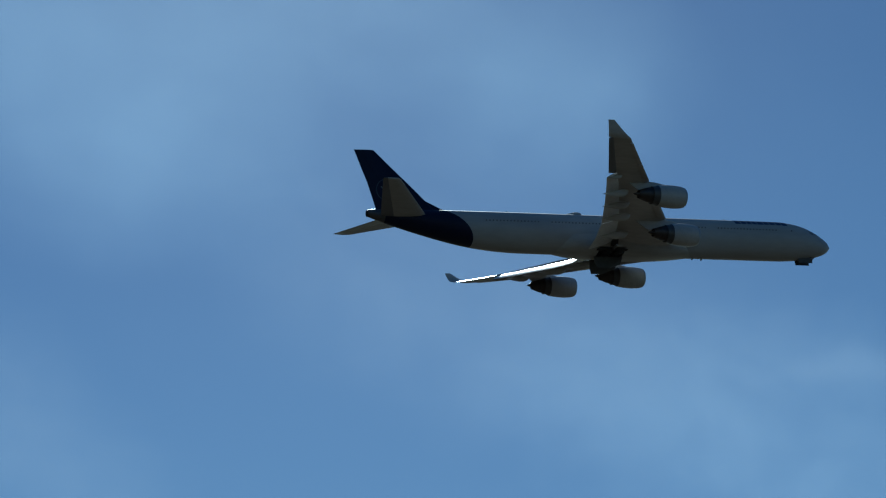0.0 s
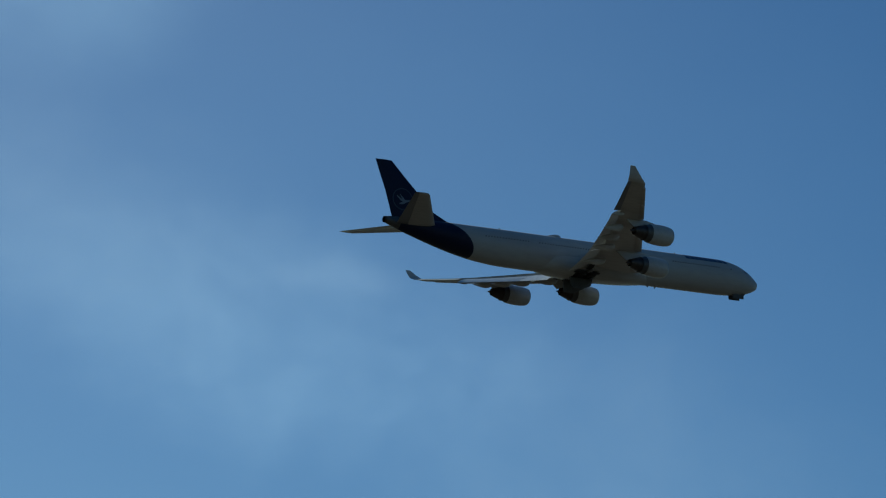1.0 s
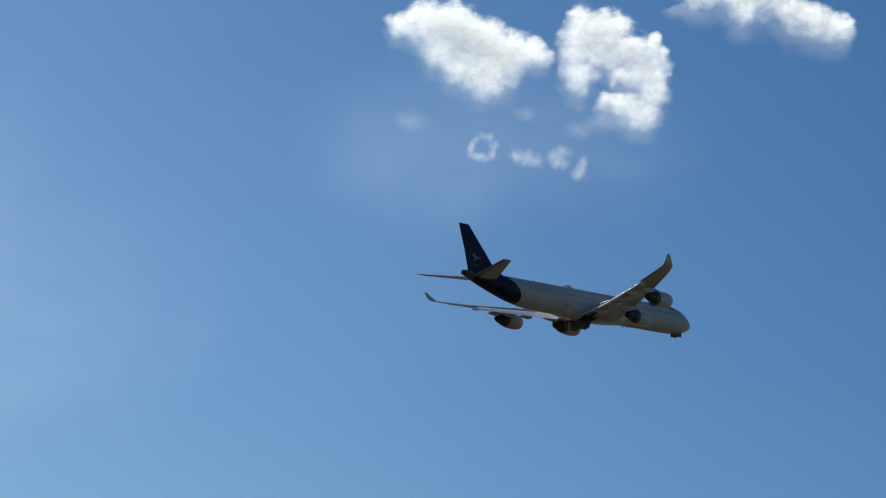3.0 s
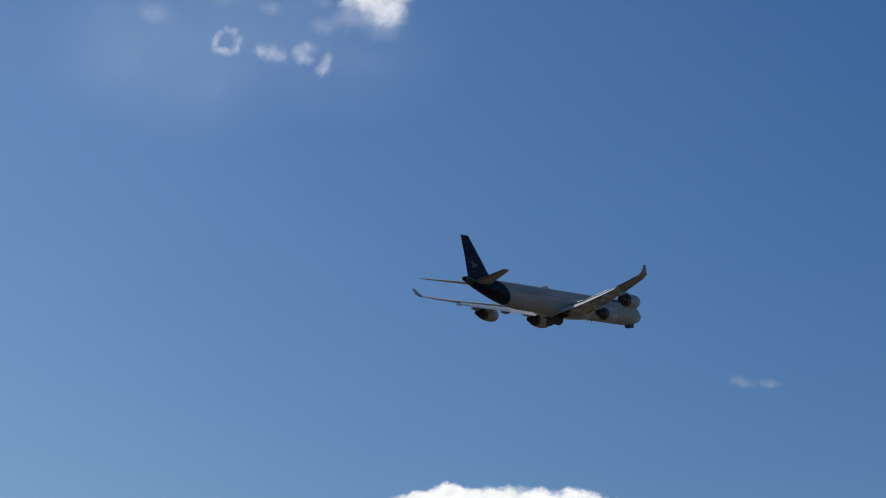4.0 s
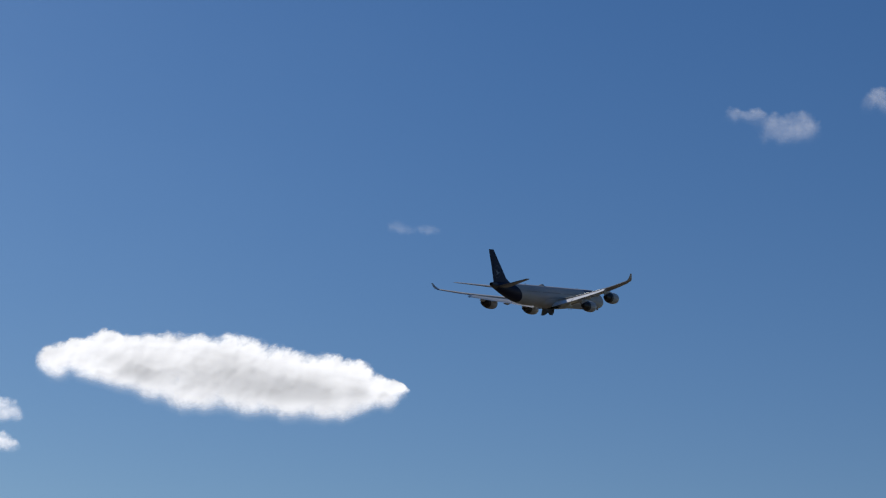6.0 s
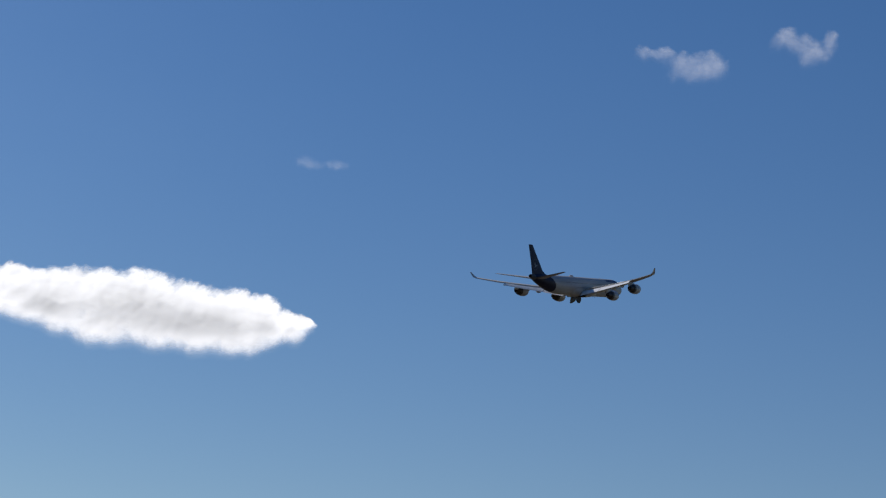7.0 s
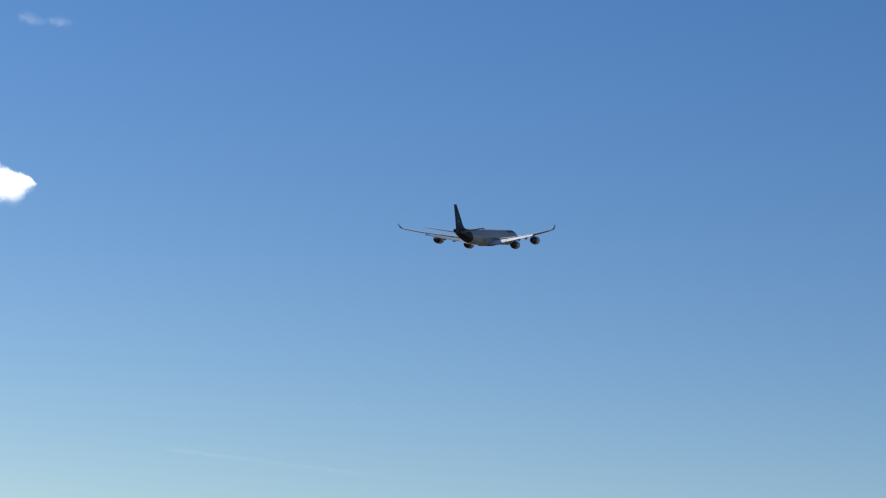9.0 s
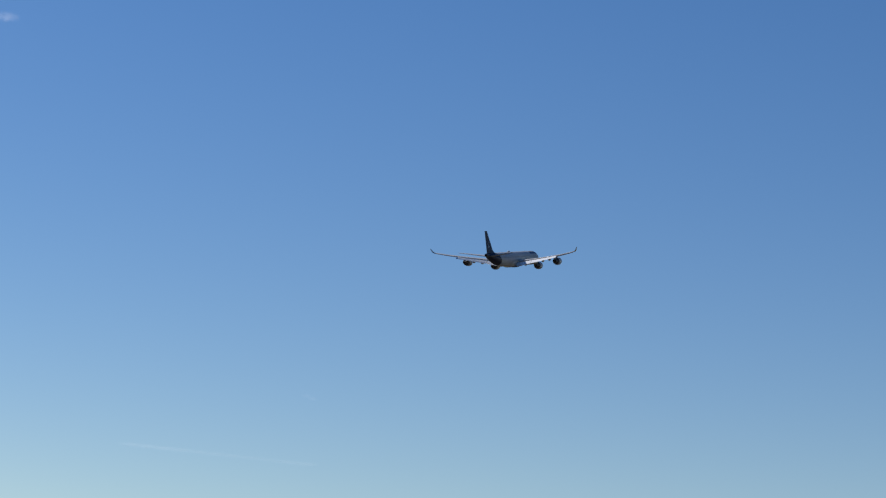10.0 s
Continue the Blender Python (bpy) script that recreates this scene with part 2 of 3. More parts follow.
def foil(a, b, tc, n=12, camber=0.015):
    """The outline of an aerofoil between the chord fractions a and b: pairs of chord fraction and height."""
    def half(x):
        return 5 * tc * (0.2969 * math.sqrt(max(x, 0)) - 0.126 * x - 0.3516 * x * x + 0.2843 * x**3 - 0.1036 * x**4)
    xs = [a + (b - a) * (0.5 - 0.5 * math.cos(math.pi * i / n)) for i in range(n + 1)]
    top = [(x, camber * 4 * x * (1 - x) + half(x)) for x in reversed(xs)]
    low = [(x, camber * 4 * x * (1 - x) - half(x)) for x in xs]
    return top + (low[1:] if a == 0 else low)


def panel(sections, a=0.0, b=1.0, drop=0.0, back=0.0, turn=0.0, camber=0.015, n=12):
    """A lifting surface through sections (leading edge point, chord, thickness ratio, tilt of the section outward in degrees).
    a, b: the stretch of chord; back, drop: shift of the panel in chords; turn: degrees down round its own front edge."""
    rings = []
    for (s, y, z), chord, tc, cant in sections:
        side = 1 if y >= 0 else -1
        c, w = math.cos(radians(cant)), math.sin(radians(cant))
        ct, st = math.cos(radians(turn)), math.sin(radians(turn))
        ring = []
        for x, h in foil(a, b, tc, n, camber):
            dx, dh = x - a, h
            x2, h2 = a + dx * ct + dh * st + back, -dx * st + dh * ct - drop
            ring.append(at(s + x2 * chord, y - side * w * h2 * chord, z + c * h2 * chord))
        rings.append(ring)
    return loft(rings)


# wing plan: span station, leading edge station, chord, height, thickness
PLAN = [(2.2, 26.9, 13.7, -1.75, 0.14), (6.0, 29.5, 11.4, -1.25, 0.125), (9.6, 32.0, 9.6, -0.75, 0.115), (15.0, 35.75, 7.7, 0.05, 0.11),
        (19.4, 38.8, 6.3, 0.72, 0.105), (24.0, 42.0, 5.0, 1.50, 0.10), (28.0, 44.8, 3.85, 2.30, 0.10), (30.0, 46.2, 3.25, 2.72, 0.10)]


def plan_at(y):
    t = np.array(PLAN)
    return [float(np.interp(y, t[:, 0], t[:, k])) for k in (1, 2, 3, 4)]


def stretch(y0, y1, side):
    rows = []
    ys = sorted({y0, y1, *[r[0] for r in PLAN if y0 < r[0] < y1]})
    for y in ys:
        s, c, z, tc = plan_at(y)
        rows.append(((s, side * y, z), c, tc, 0))
    return rows


def canoe(length, width, height, n=14, m=12, blunt=0.55):
    """A spindle-shaped fairing along +x, its top half flattened."""
    rings = []
    for i in range(n + 1):
        u = i / n
        r = max(math.sin(math.pi * u ** blunt), 0.03)
        ring = []
        for k in range(m):
            a = 2 * math.pi * k / m
            zz = math.cos(a)
            ring.append(Vector((length * (0.5 - u), r * width * math.sin(a), r * height * (zz if zz < 0 else 0.45 * zz))))
        rings.append(ring)
    return loft(rings)


def revolve(profile, n=40, closed=False):
    """A body of revolution round the x axis from (x, radius) pairs."""
    rings = [[Vector((x, r * math.cos(2 * math.pi * k / n), r * math.sin(2 * math.pi * k / n))) for k in range(n)] for x, r in profile]
    return loft(rings, close_ends=closed)


def slab(corners, depth):
    """A plate with the outline given, thickened along its normal."""
    bm = bmesh.new()
    f = bm.faces.new([bm.verts.new(c) for c in corners])
    bm.normal_update()
    nrm = f.normal.copy()
    g = bmesh.ops.extrude_face_region(bm, geom=[f])
    bmesh.ops.translate(bm, verts=[v for v in g["geom"] if isinstance(v, bmesh.types.BMVert)], vec=nrm * depth)
    bmesh.ops.bevel(bm, geom=bm.edges[:], offset=depth * 0.3, segments=1, affect="EDGES")
    return bm


def box(cx, cy, cz, sx, sy, sz, bevel=0.03):
    bm = bmesh.new()
    bmesh.ops.create_cube(bm, size=1)
    bmesh.ops.scale(bm, verts=bm.verts, vec=(sx, sy, sz))
    if bevel:
        bmesh.ops.bevel(bm, geom=bm.edges[:], offset=bevel, segments=2, affect="EDGES")
    bmesh.ops.translate(bm, verts=bm.verts, vec=(cx, cy, cz))
    return bm


def make_hull(plane):
    hull = part("fuselage", hull_skin(lambda a: 0.0, paint_edge, 90), WHITE, plane, "white painted fuselage")
    part("tail_section", hull_skin(paint_edge, lambda a: 71.2, 16), NAVY, plane, "navy blue rear fuselage")
    cone = part("tail_cone", hull_skin(lambda a: 71.2, lambda a: 73.3, 8), SLEEVE, plane, "grey tail cone")
    rim = [hull_point(73.3, 2 * math.pi * k / 40) for k in range(40)]
    mid = sum(rim, Vector()) / 40
    deep = [mid + (p - mid) * 0.86 + Vector((0.5, 0, 0)) for p in rim]
    lip = [mid + (p - mid) * 0.9 + Vector((-0.35, 0, 0)) for p in rim]
    part("exhaust_outlet", loft([rim, lip, deep, [mid + (p - mid) * 0.02 + Vector((0.5, 0, 0)) for p in rim]], close_ends=False), NOZZLE, cone, "sooty exhaust outlet")
    # cabin windows, one mesh shared by all
    w = bmesh.new()
    ring = [(0.125 * math.copysign(abs(math.cos(q)) ** 0.7, math.cos(q)), 0.18 * math.copysign(abs(math.sin(q)) ** 0.7, math.sin(q))) for q in np.linspace(0, 2 * math.pi, 12, endpoint=False)]
    w.faces.new([w.verts.new((x, 0, z)) for x, z in ring])
    g = bmesh.ops.extrude_face_region(w, geom=w.faces[:])
    bmesh.ops.translate(w, verts=[v for v in g["geom"] if isinstance(v, bmesh.types.BMVert)], vec=(0, 0.03, 0))
    bmesh.ops.recalc_face_normals(w, faces=w.faces)
    wm = bpy.data.meshes.new("window")
    w.to_mesh(wm)
    wm.materials.append(GLASS)
    gaps = (9.0, 21.0, 33.5, 47.5)
    for side in (1, -1):
        s = 7.6
        while s < 57.0:
            if all(abs(s - q) > 0.9 for q in gaps):
                zc, ry, rz = curve_through(HULL, s)
                z = 0.62
                y = ry * math.sqrt(1 - ((z - zc) / rz) ** 2)
                ob = new("window", wm)
                ob.parent = hull
                ob.matrix_basis = Matrix.Translation(at(s, side * (y - 0.008), z)) @ pose(0, 0, 0, side * math.degrees(math.asin((z - zc) / rz)), 0, 0 if side > 0 else 180)
            s += 0.533
        for q in gaps:
            patch_on_hull("cabin_door", hull, q - 0.53, q + 0.53, 1.35, 2.02, side, WHITE, 0.02)
        # the cockpit glazing
        for a, b, lo, hi in ((2.05, 2.75, 2.33, 2.62), (2.8, 3.5, 2.12, 2.42), (3.55, 4.2, 1.98, 2.28)):
            patch_on_hull("cockpit_window", hull, a, b, lo, hi, side, GLASS, 0.015)
        # the name on the upper side, as plain bars
        s = 16.6
        for wide in (0.9, 0.85, 0.7, 0.75, 0.95, 0.8, 0.9, 0.85, 0.9):
            patch_on_hull("title_bar", hull, s - wide, s, 2.22, 2.70, side, TITLE, 0.012)
            s -= wide + 0.14
    # aerials and beacons
    dome = canoe(3.2, 0.65, 0.52)
    bmesh.ops.rotate(dome, verts=dome.verts, cent=(0, 0, 0), matrix=Matrix.Rotation(math.pi, 3, "X"))
    bmesh.ops.translate(dome, verts=dome.verts, vec=at(42.0, 0, 2.84))
    part("antenna_dome", dome, WING, plane, "small antenna dome on the crown")
    for s, z, h in ((21.8, -3.1, 0.42), (23.3, -3.1, 0.36), (17.0, 2.8, 0.35), (52.0, 2.8, 0.35)):
        sg = 1 if z > 0 else -1
        part("blade_antenna", slab([at(s - 0.22, 0.02, z - sg * 0.05), at(s + 0.25, 0.02, z - sg * 0.05), at(s + 0.3, 0.02, z + sg * h), at(s + 0.08, 0.02, z + sg * h)], 0.05), BELLY, plane, smooth=False)
    return hull


def patch_on_hull(name, parent, s0, s1, a0, a1, side, mat, proud):
    """A thin plate that follows the hull between two stations and two angles from the keel."""
    rows = []
    for i in range(3):
        s = s0 + (s1 - s0) * i / 2
        lo, hi = [], []
        for k in range(5):
            a = side * (a0 + (a1 - a0) * k / 4)
            p = hull_point(s, a)
            c = at(s, 0, curve_through(HULL, s)[0])
            out = (p - c).normalized()
            lo.append(p - out * 0.02)
            hi.append(p + out * proud)
        rows.append(hi + lo[::-1])
    return part(name, loft(rows), mat, parent)


def make_belly(plane):
    """The fairing under the wing root, with the two gear bays cut out of it."""
    table = [(22.6, 0.3, 3.02), (24.5, 1.9, 3.14), (27, 2.75, 3.36), (30, 3.1, 3.56), (34, 3.2, 3.66), (39, 3.2, 3.64), (42, 2.95, 3.46), (44.5, 2.3, 3.24), (47.2, 0.4, 3.02)]
    bm = bmesh.new()
    n, m = 60, 40
    grid = []
    for i in range(n + 1):
        s = 22.6 + 24.6 * i / n
        w, d = curve_through(table, s)
        row = []
        for k in range(m + 1):
            a = math.pi * (k / m - 0.5)
            yy = w * math.copysign(abs(math.sin(a)) ** 0.8, math.sin(a))
            zz = -d + (d - 1.0) * (1 - abs(math.cos(a)) ** 0.75)
            row.append(bm.verts.new(at(s, yy, zz)))
        grid.append(row)
    for i in range(n):
        for k in range(m):
            s = 22.6 + 24.6 * (i + 0.5) / n
            y = (grid[i][k].co.y + grid[i][k + 1].co.y) / 2
            if 35.2 < s < 39.6 and 0.65 < abs(y) < 2.7:
                continue
            bm.faces.new((grid[i][k], grid[i][k + 1], grid[i + 1][k + 1], grid[i + 1][k]))
    bmesh.ops.delete(bm, geom=[v for v in bm.verts if not v.link_faces], context="VERTS")
    belly = part("belly_fairing", bm, BELLY, plane, "pale belly fairing with open gear bays")
    for side in (1, -1):
        # the roof of the bay, coloured as dark as the shade in it
        part("gear_bay", box(36 - 37.4, side * 1.5, -3.15, 4.7, 2.6, 0.12, 0), BAY, belly, "wheel bay roof, its shade put into the dark colour", smooth=False)
        for s in (36.3, 38.1):
            for y in (0.95, 2.05):
                w = revolve([(-0.22, 0.3), (-0.24, 0.55), (-0.18, 0.68), (0, 0.71), (0.18, 0.68), (0.24, 0.55), (0.22, 0.3)], 20, True)
                bmesh.ops.rotate(w, verts=w.verts, cent=(0, 0, 0), matrix=Matrix.Rotation(math.pi / 2, 3, "Y"))
                bmesh.ops.translate(w, verts=w.verts, vec=at(s, side * y, -3.36))
                part("main_wheel", w, RUBBER, belly)
        part("gear_leg", box(36 - 37.3, side * 2.6, -3.0, 0.42, 3.2, 0.36, 0.1), STEEL, belly)
    return belly


def make_gear_doors(plane):
    doors = []
    for side in (1, -1):
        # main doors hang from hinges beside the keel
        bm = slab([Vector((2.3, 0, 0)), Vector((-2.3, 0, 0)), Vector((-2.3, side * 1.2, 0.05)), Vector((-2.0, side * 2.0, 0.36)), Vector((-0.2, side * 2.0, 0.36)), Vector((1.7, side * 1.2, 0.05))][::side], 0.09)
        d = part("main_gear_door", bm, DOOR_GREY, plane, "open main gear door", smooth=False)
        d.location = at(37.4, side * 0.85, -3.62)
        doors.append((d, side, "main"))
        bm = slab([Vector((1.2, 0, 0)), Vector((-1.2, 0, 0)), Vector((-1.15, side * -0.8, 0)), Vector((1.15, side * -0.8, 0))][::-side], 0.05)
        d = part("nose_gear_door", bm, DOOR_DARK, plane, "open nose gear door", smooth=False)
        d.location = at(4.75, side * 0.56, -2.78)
        doors.append((d, side, "nose"))
        # no hole here: a flat dark sheet stands for the shaded leg opening
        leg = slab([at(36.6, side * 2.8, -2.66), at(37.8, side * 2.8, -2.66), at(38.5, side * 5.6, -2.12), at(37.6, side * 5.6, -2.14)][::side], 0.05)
        part("leg_opening_shade", leg, BAY, plane, "dark sheet for the shaded gear leg opening", smooth=False)
    # likewise a dark sheet on the skin for the shade of the nose bay
    part("nose_bay_shade", slab([at(3.5, -0.5, -2.62), at(3.5, 0.5, -2.62), at(5.9, 0.5, -2.96), at(5.9, -0.5, -2.96)], 0.05), BAY, plane, smooth=False)
    part("forward_nose_door", slab([at(2.8, -0.3, -2.4), at(2.8, 0.3, -2.4), at(3.4, 0.3, -3.05), at(3.4, -0.3, -3.05)], 0.05), WHITE, plane, smooth=False)
    return doors


def make_wing(plane, side):
    wing = part("wing", panel(stretch(2.2, 21.6, side), 0.09, 0.76), WING, plane, "light grey swept wing")
    part("outer_wing", panel(stretch(21.6, 30.0, side), 0.09, 0.80), OUTER, wing)
    # slats, let down in front
    for y0, y1 in ((3.6, 8.4), (10.4, 14.6), (14.75, 18.4), (20.3, 24.2), (24.35, 28.9)):
        part("slat", panel(stretch(y0, y1, side), 0.0, 0.145, drop=0.045, back=-0.028, turn=-14), WING, wing)
    for y0, y1 in ((2.4, 3.55), (8.45, 10.35), (18.45, 20.25), (28.95, 30.0)):
        part("fixed_leading_edge", panel(stretch(y0, y1, side), 0.0, 0.104), OUTER, wing)
    # flaps, let down behind
    for y0, y1 in ((2.9, 9.5), (9.7, 21.5)):
        rows = []
        for le, c, tc, cant in stretch(y0, y1, side):
            s, y, z = le
            rows.append(((s + 0.75 * c, y, z + 0.004 * c), 0.33 * c, 0.14, 0))
        part("flap", panel(rows, turn=22, drop=0.03), FLAP, wing, "flap let down at the trailing edge")
    for y0, y1, dn in ((21.62, 25.6, 9), (25.63, 29.98, 9)):
        rows = []
        for le, c, tc, cant in stretch(y0, y1, side):
            s, y, z = le
            rows.append(((s + 0.75 * c, y, z + 0.006 * c), 0.25 * c, 0.15, 0))
        part("aileron", panel(rows, turn=dn), AILERON, wing, "drooped aileron")
    # winglet
    part("winglet", panel([((46.2, side * 30.0, 2.72), 3.25, 0.10, 0), ((46.7, side * 30.35, 2.86), 2.9, 0.095, 30), ((47.3, side * 30.7, 3.18), 2.4, 0.09, 55), ((48.05, side * 31.05, 3.75), 1.75, 0.085, 62), ((49.0, side * 31.45, 4.62), 0.9, 0.08, 64)]), WING, wing, "upswept winglet")
    # spoilers lie on the top in front of the flaps
    for y0, y1 in ((4.0, 8.8), (10.2, 12.4), (12.5, 14.7), (14.8, 17.0), (17.1, 19.3)):
        q = []
        for y, x in ((y0, 0.63), (y1, 0.63), (y1, 0.78), (y0, 0.78)):
            s, c, z, tc = plan_at(y)
            half = 5 * tc * (0.2969 * math.sqrt(x) - 0.126 * x - 0.3516 * x * x + 0.2843 * x**3 - 0.1036 * x**4)
            q.append(at(s + x * c, side * y, z + c * (0.06 * x * (1 - x) + half) + 0.02))
        part("spoiler", slab(q[::-side], 0.05), WING, wing, smooth=False)
    # fairings of the flap tracks
    for y, length, w in ((6.6, 5.0, 0.42), (11.6, 4.8, 0.40), (14.9, 4.4, 0.37), (18.1, 4.1, 0.34), (21.5, 2.5, 0.2)):
        s, c, z, tc = plan_at(y)
        bm = canoe(length, w, 0.78 if y < 20 else 0.35, blunt=0.62)
        bmesh.ops.rotate(bm, verts=bm.verts, cent=(0, 0, 0), matrix=Matrix.Rotation(radians(-9), 3, "Y"))
        bmesh.ops.translate(bm, verts=bm.verts, vec=at(s + 0.80 * c + 0.25, side * y, z - 0.052 * c - (0.62 if y < 20 else 0.3)))
        part("flap_track_fairing", bm, WING, wing)
    return wing


def make_engine(plane, s, y, z):
    """A turbofan with its pylon; the lip of the intake stands at the station s."""
    outer = [(0.0, 1.27), (-0.1, 1.24), (-0.35, 1.46), (-0.9, 1.56), (-1.8, 1.62), (-2.8, 1.60), (-3.8, 1.50), (-4.6, 1.24), (-5.1, 1.25)]
    inner = [(-5.1, 1.21), (-4.4, 1.22), (-3.2, 1.24), (-1.4, 1.23), (-0.5, 1.18), (-0.12, 1.20), (0.0, 1.27)]
    eng = part("engine", revolve([p for p in outer if -4.3 <= p[0] <= -0.35] + [(-4.2, 1.43)]), COWL, plane, "pale engine nacelle")
    eng.location = at(s, y, z)
    eng.rotation_euler = (0, radians(2.0), radians(-1.5) if y > 0 else radians(1.5))
    part("intake_lip", revolve([(-0.36, 1.46), (-0.1, 1.37), (0.0, 1.27), (-0.12, 1.20), (-0.5, 1.18)]), LIP, eng, "dull metal intake lip")
    part("reverser_sleeve", revolve([(-4.2, 1.435), (-4.6, 1.24), (-5.1, 1.25), (-5.1, 1.21)]), SLEEVE, eng, "dark grey reverser sleeve")
    part("fan_duct", revolve(inner[:5]), NOZZLE, eng, "dark inner duct")
    fan = bmesh.new()
    for k in range(26):
        q = 2 * math.pi * k / 26
        vs = [fan.verts.new((-1.35 + dx, r * math.cos(q + da), r * math.sin(q + da))) for dx, r, da in ((0.1, 0.3, 0), (0.12, 1.2, 0.05), (-0.12, 1.2, 0.22), (-0.1, 0.3, 0.25))]
        fan.faces.new(vs)
    bmesh.ops.solidify(fan, geom=fan.faces[:], thickness=0.02)
    part("fan", fan, STEEL, eng, smooth=False)
    part("spinner", revolve([(-0.75, 0.02), (-0.9, 0.16), (-1.15, 0.3), (-1.35, 0.36)], 24), NOZZLE, eng)
    part("core_cowl", revolve([(-3.3, 1.0), (-4.2, 1.12), (-5.0, 1.13), (-5.8, 0.98), (-6.6, 0.72), (-7.0, 0.60), (-6.98, 0.56), (-6.2, 0.5)], 32), NOZZLE, eng, "burnt metal core nozzle")
    part("exhaust_cone", revolve([(-6.1, 0.44), (-6.9, 0.36), (-7.5, 0.16), (-7.8, 0.02)], 24), NOZZLE, eng)
    # pylon between nacelle and wing
    le, c, wz, tc = plan_at(abs(y))
    rows = []
    for u, hw in ((0.0, 0.06), (0.12, 0.2), (0.45, 0.26), (0.75, 0.22), (1.0, 0.06)):
        s0, s1 = s + 1.3, le + 0.52 * c
        ss = s0 + (s1 - s0) * u
        top = min(z + 1.5 + (wz - z - 1.4) * min(u * 1.7, 1), wz + 0.1)
        low = z + (1.35 if u < 0.55 else 1.35 - 0.95 * (u - 0.55) / 0.2 if u < 0.75 else 0.6 + (wz - z - 0.75) * (u - 0.75) / 0.25)
        rows.append([at(ss, y - hw, top), at(ss, y + hw, top), at(ss, y + hw * 0.9, low), at(ss, y - hw * 0.9, low)])
    part("pylon", loft(rows), BELLY, plane, "engine pylon under the wing")
    return eng


FIN = [((62.9, 0, 2.4), 9.25, 0.085), ((64.6, 0, 4.2), 7.95, 0.095), ((66.95, 0, 6.7), 6.2, 0.10), ((69.4, 0, 9.2), 4.55, 0.10), ((71.75, 0, 11.68), 2.95, 0.10)]


def fin_half(s, z):
    """Half the fin's thickness at a station and a height."""
    t = np.array([(f[0][2], f[0][0], f[1], f[2]) for f in FIN])
    le, c, tc = [float(np.interp(z, t[:, 0], t[:, k])) for k in (1, 2, 3)]
    x = min(max((s - le) / c, 0), 1)
    return c * 5 * tc * (0.2969 * math.sqrt(x) - 0.126 * x - 0.3516 * x * x + 0.2843 * x**3 - 0.1036 * x**4)


def make_tail(plane):
    def blade(a, b):
        rings = []
        for (s, y, z), c, tc in FIN:
            rings.append([at(s + x * c, h * c, z) for x, h in foil(a, b, tc, 12, 0.0)])
        return loft(rings)
    fin = part("fin", blade(0, 0.69), NAVY, plane, "navy blue tail fin")
    part("rudder", blade(0.695, 1.0), NAVY, fin)
    dorsal = [[at(60.3, 0.0, 2.66), at(60.3, 0.02, 2.6), at(60.3, -0.02, 2.6)], [at(62.2, 0, 3.05), at(62.2, 0.12, 2.5), at(62.2, -0.12, 2.5)],
              [at(64.2, 0, 4.0), at(64.2, 0.3, 2.4), at(64.2, -0.3, 2.4)], [at(66, 0, 5.0), at(66, 0.34, 2.4), at(66, -0.34, 2.4)]]
    part("dorsal_fillet", loft(dorsal), NAVY, fin)
    # the emblem, as plain shapes: a ring and three strokes
    cs, cz = 70.2, 5.6
    for side in (1, -1):
        def on_fin(ds, dz, lift):
            s, z = cs + ds, cz + dz
            return at(s, side * (fin_half(s, z) + lift), z)
        rings = []
        for k in range(37):
            q = 2 * math.pi * k / 36
            rings.append([on_fin(r * math.cos(q), r * math.sin(q), h) for r, h in ((1.62, 0.0), (1.62, 0.02), (1.76, 0.02), (1.76, 0.0))])
        part("emblem_ring", loft(rings, close_ends=False), RING, fin, "thin dull ring")
        for line in (((1.0, 0.5), (0.45, 0.0), (0.0, -0.25), (-0.6, -0.3), (-1.4, -0.1)), ((0.6, -0.75), (0.1, -0.65), (-0.3, -0.5), (-0.7, -0.3)), ((0.45, 0.75), (0.15, 0.3), (-0.15, 0.0), (-0.4, -0.25))):
            rings = []
            for k, (ds, dz) in enumerate(line):
                w = 0.19 if 0 < k < len(line) - 1 else 0.08
                rings.append([on_fin(ds, dz - w, 0.0), on_fin(ds, dz - w, 0.025), on_fin(ds, dz + w, 0.025), on_fin(ds, dz + w, 0.0)])
            part("emblem_stroke", loft(rings), EMBLEM, fin)
    for side in (1, -1):
        def stab(y):
            u = (y - 0.9) / (11.35 - 0.9)
            return (64.9 + 7.6 * u, side * y, 1.5 + 1.5 * u), 7.0 - 4.5 * u, 0.10, 0
        rows = [stab(y) for y in (0.9, 3, 6, 9, 10.9)] + [((72.7, side * 11.35, 3.02), 2.2, 0.07, 0)]
        ob = part("tailplane", panel(rows, 0, 0.72, camber=-0.005), TAILPLANE, plane, "pale grey tailplane")
        # the dim look of its top is put into the colour
        part("elevator", panel(rows, 0.724, 1.0, camber=-0.005), AILERON, ob, "elevator in dimmed grey")


def make_airliner():
    plane = tagged(new("airliner"), "white four-engined jet airliner, navy blue tail, gear doors open in climb", "airliner")
    make_hull(plane)
    make_belly(plane)
    for side in (1, -1):
        make_wing(plane, side)
        make_engine(plane, 27.15, side * 9.3, -3.2)
        make_engine(plane, 33.8, side * 19.4, -1.42)
    make_tail(plane)
    return plane, make_gear_doors(plane)


airliner, gear_doors = make_airliner()


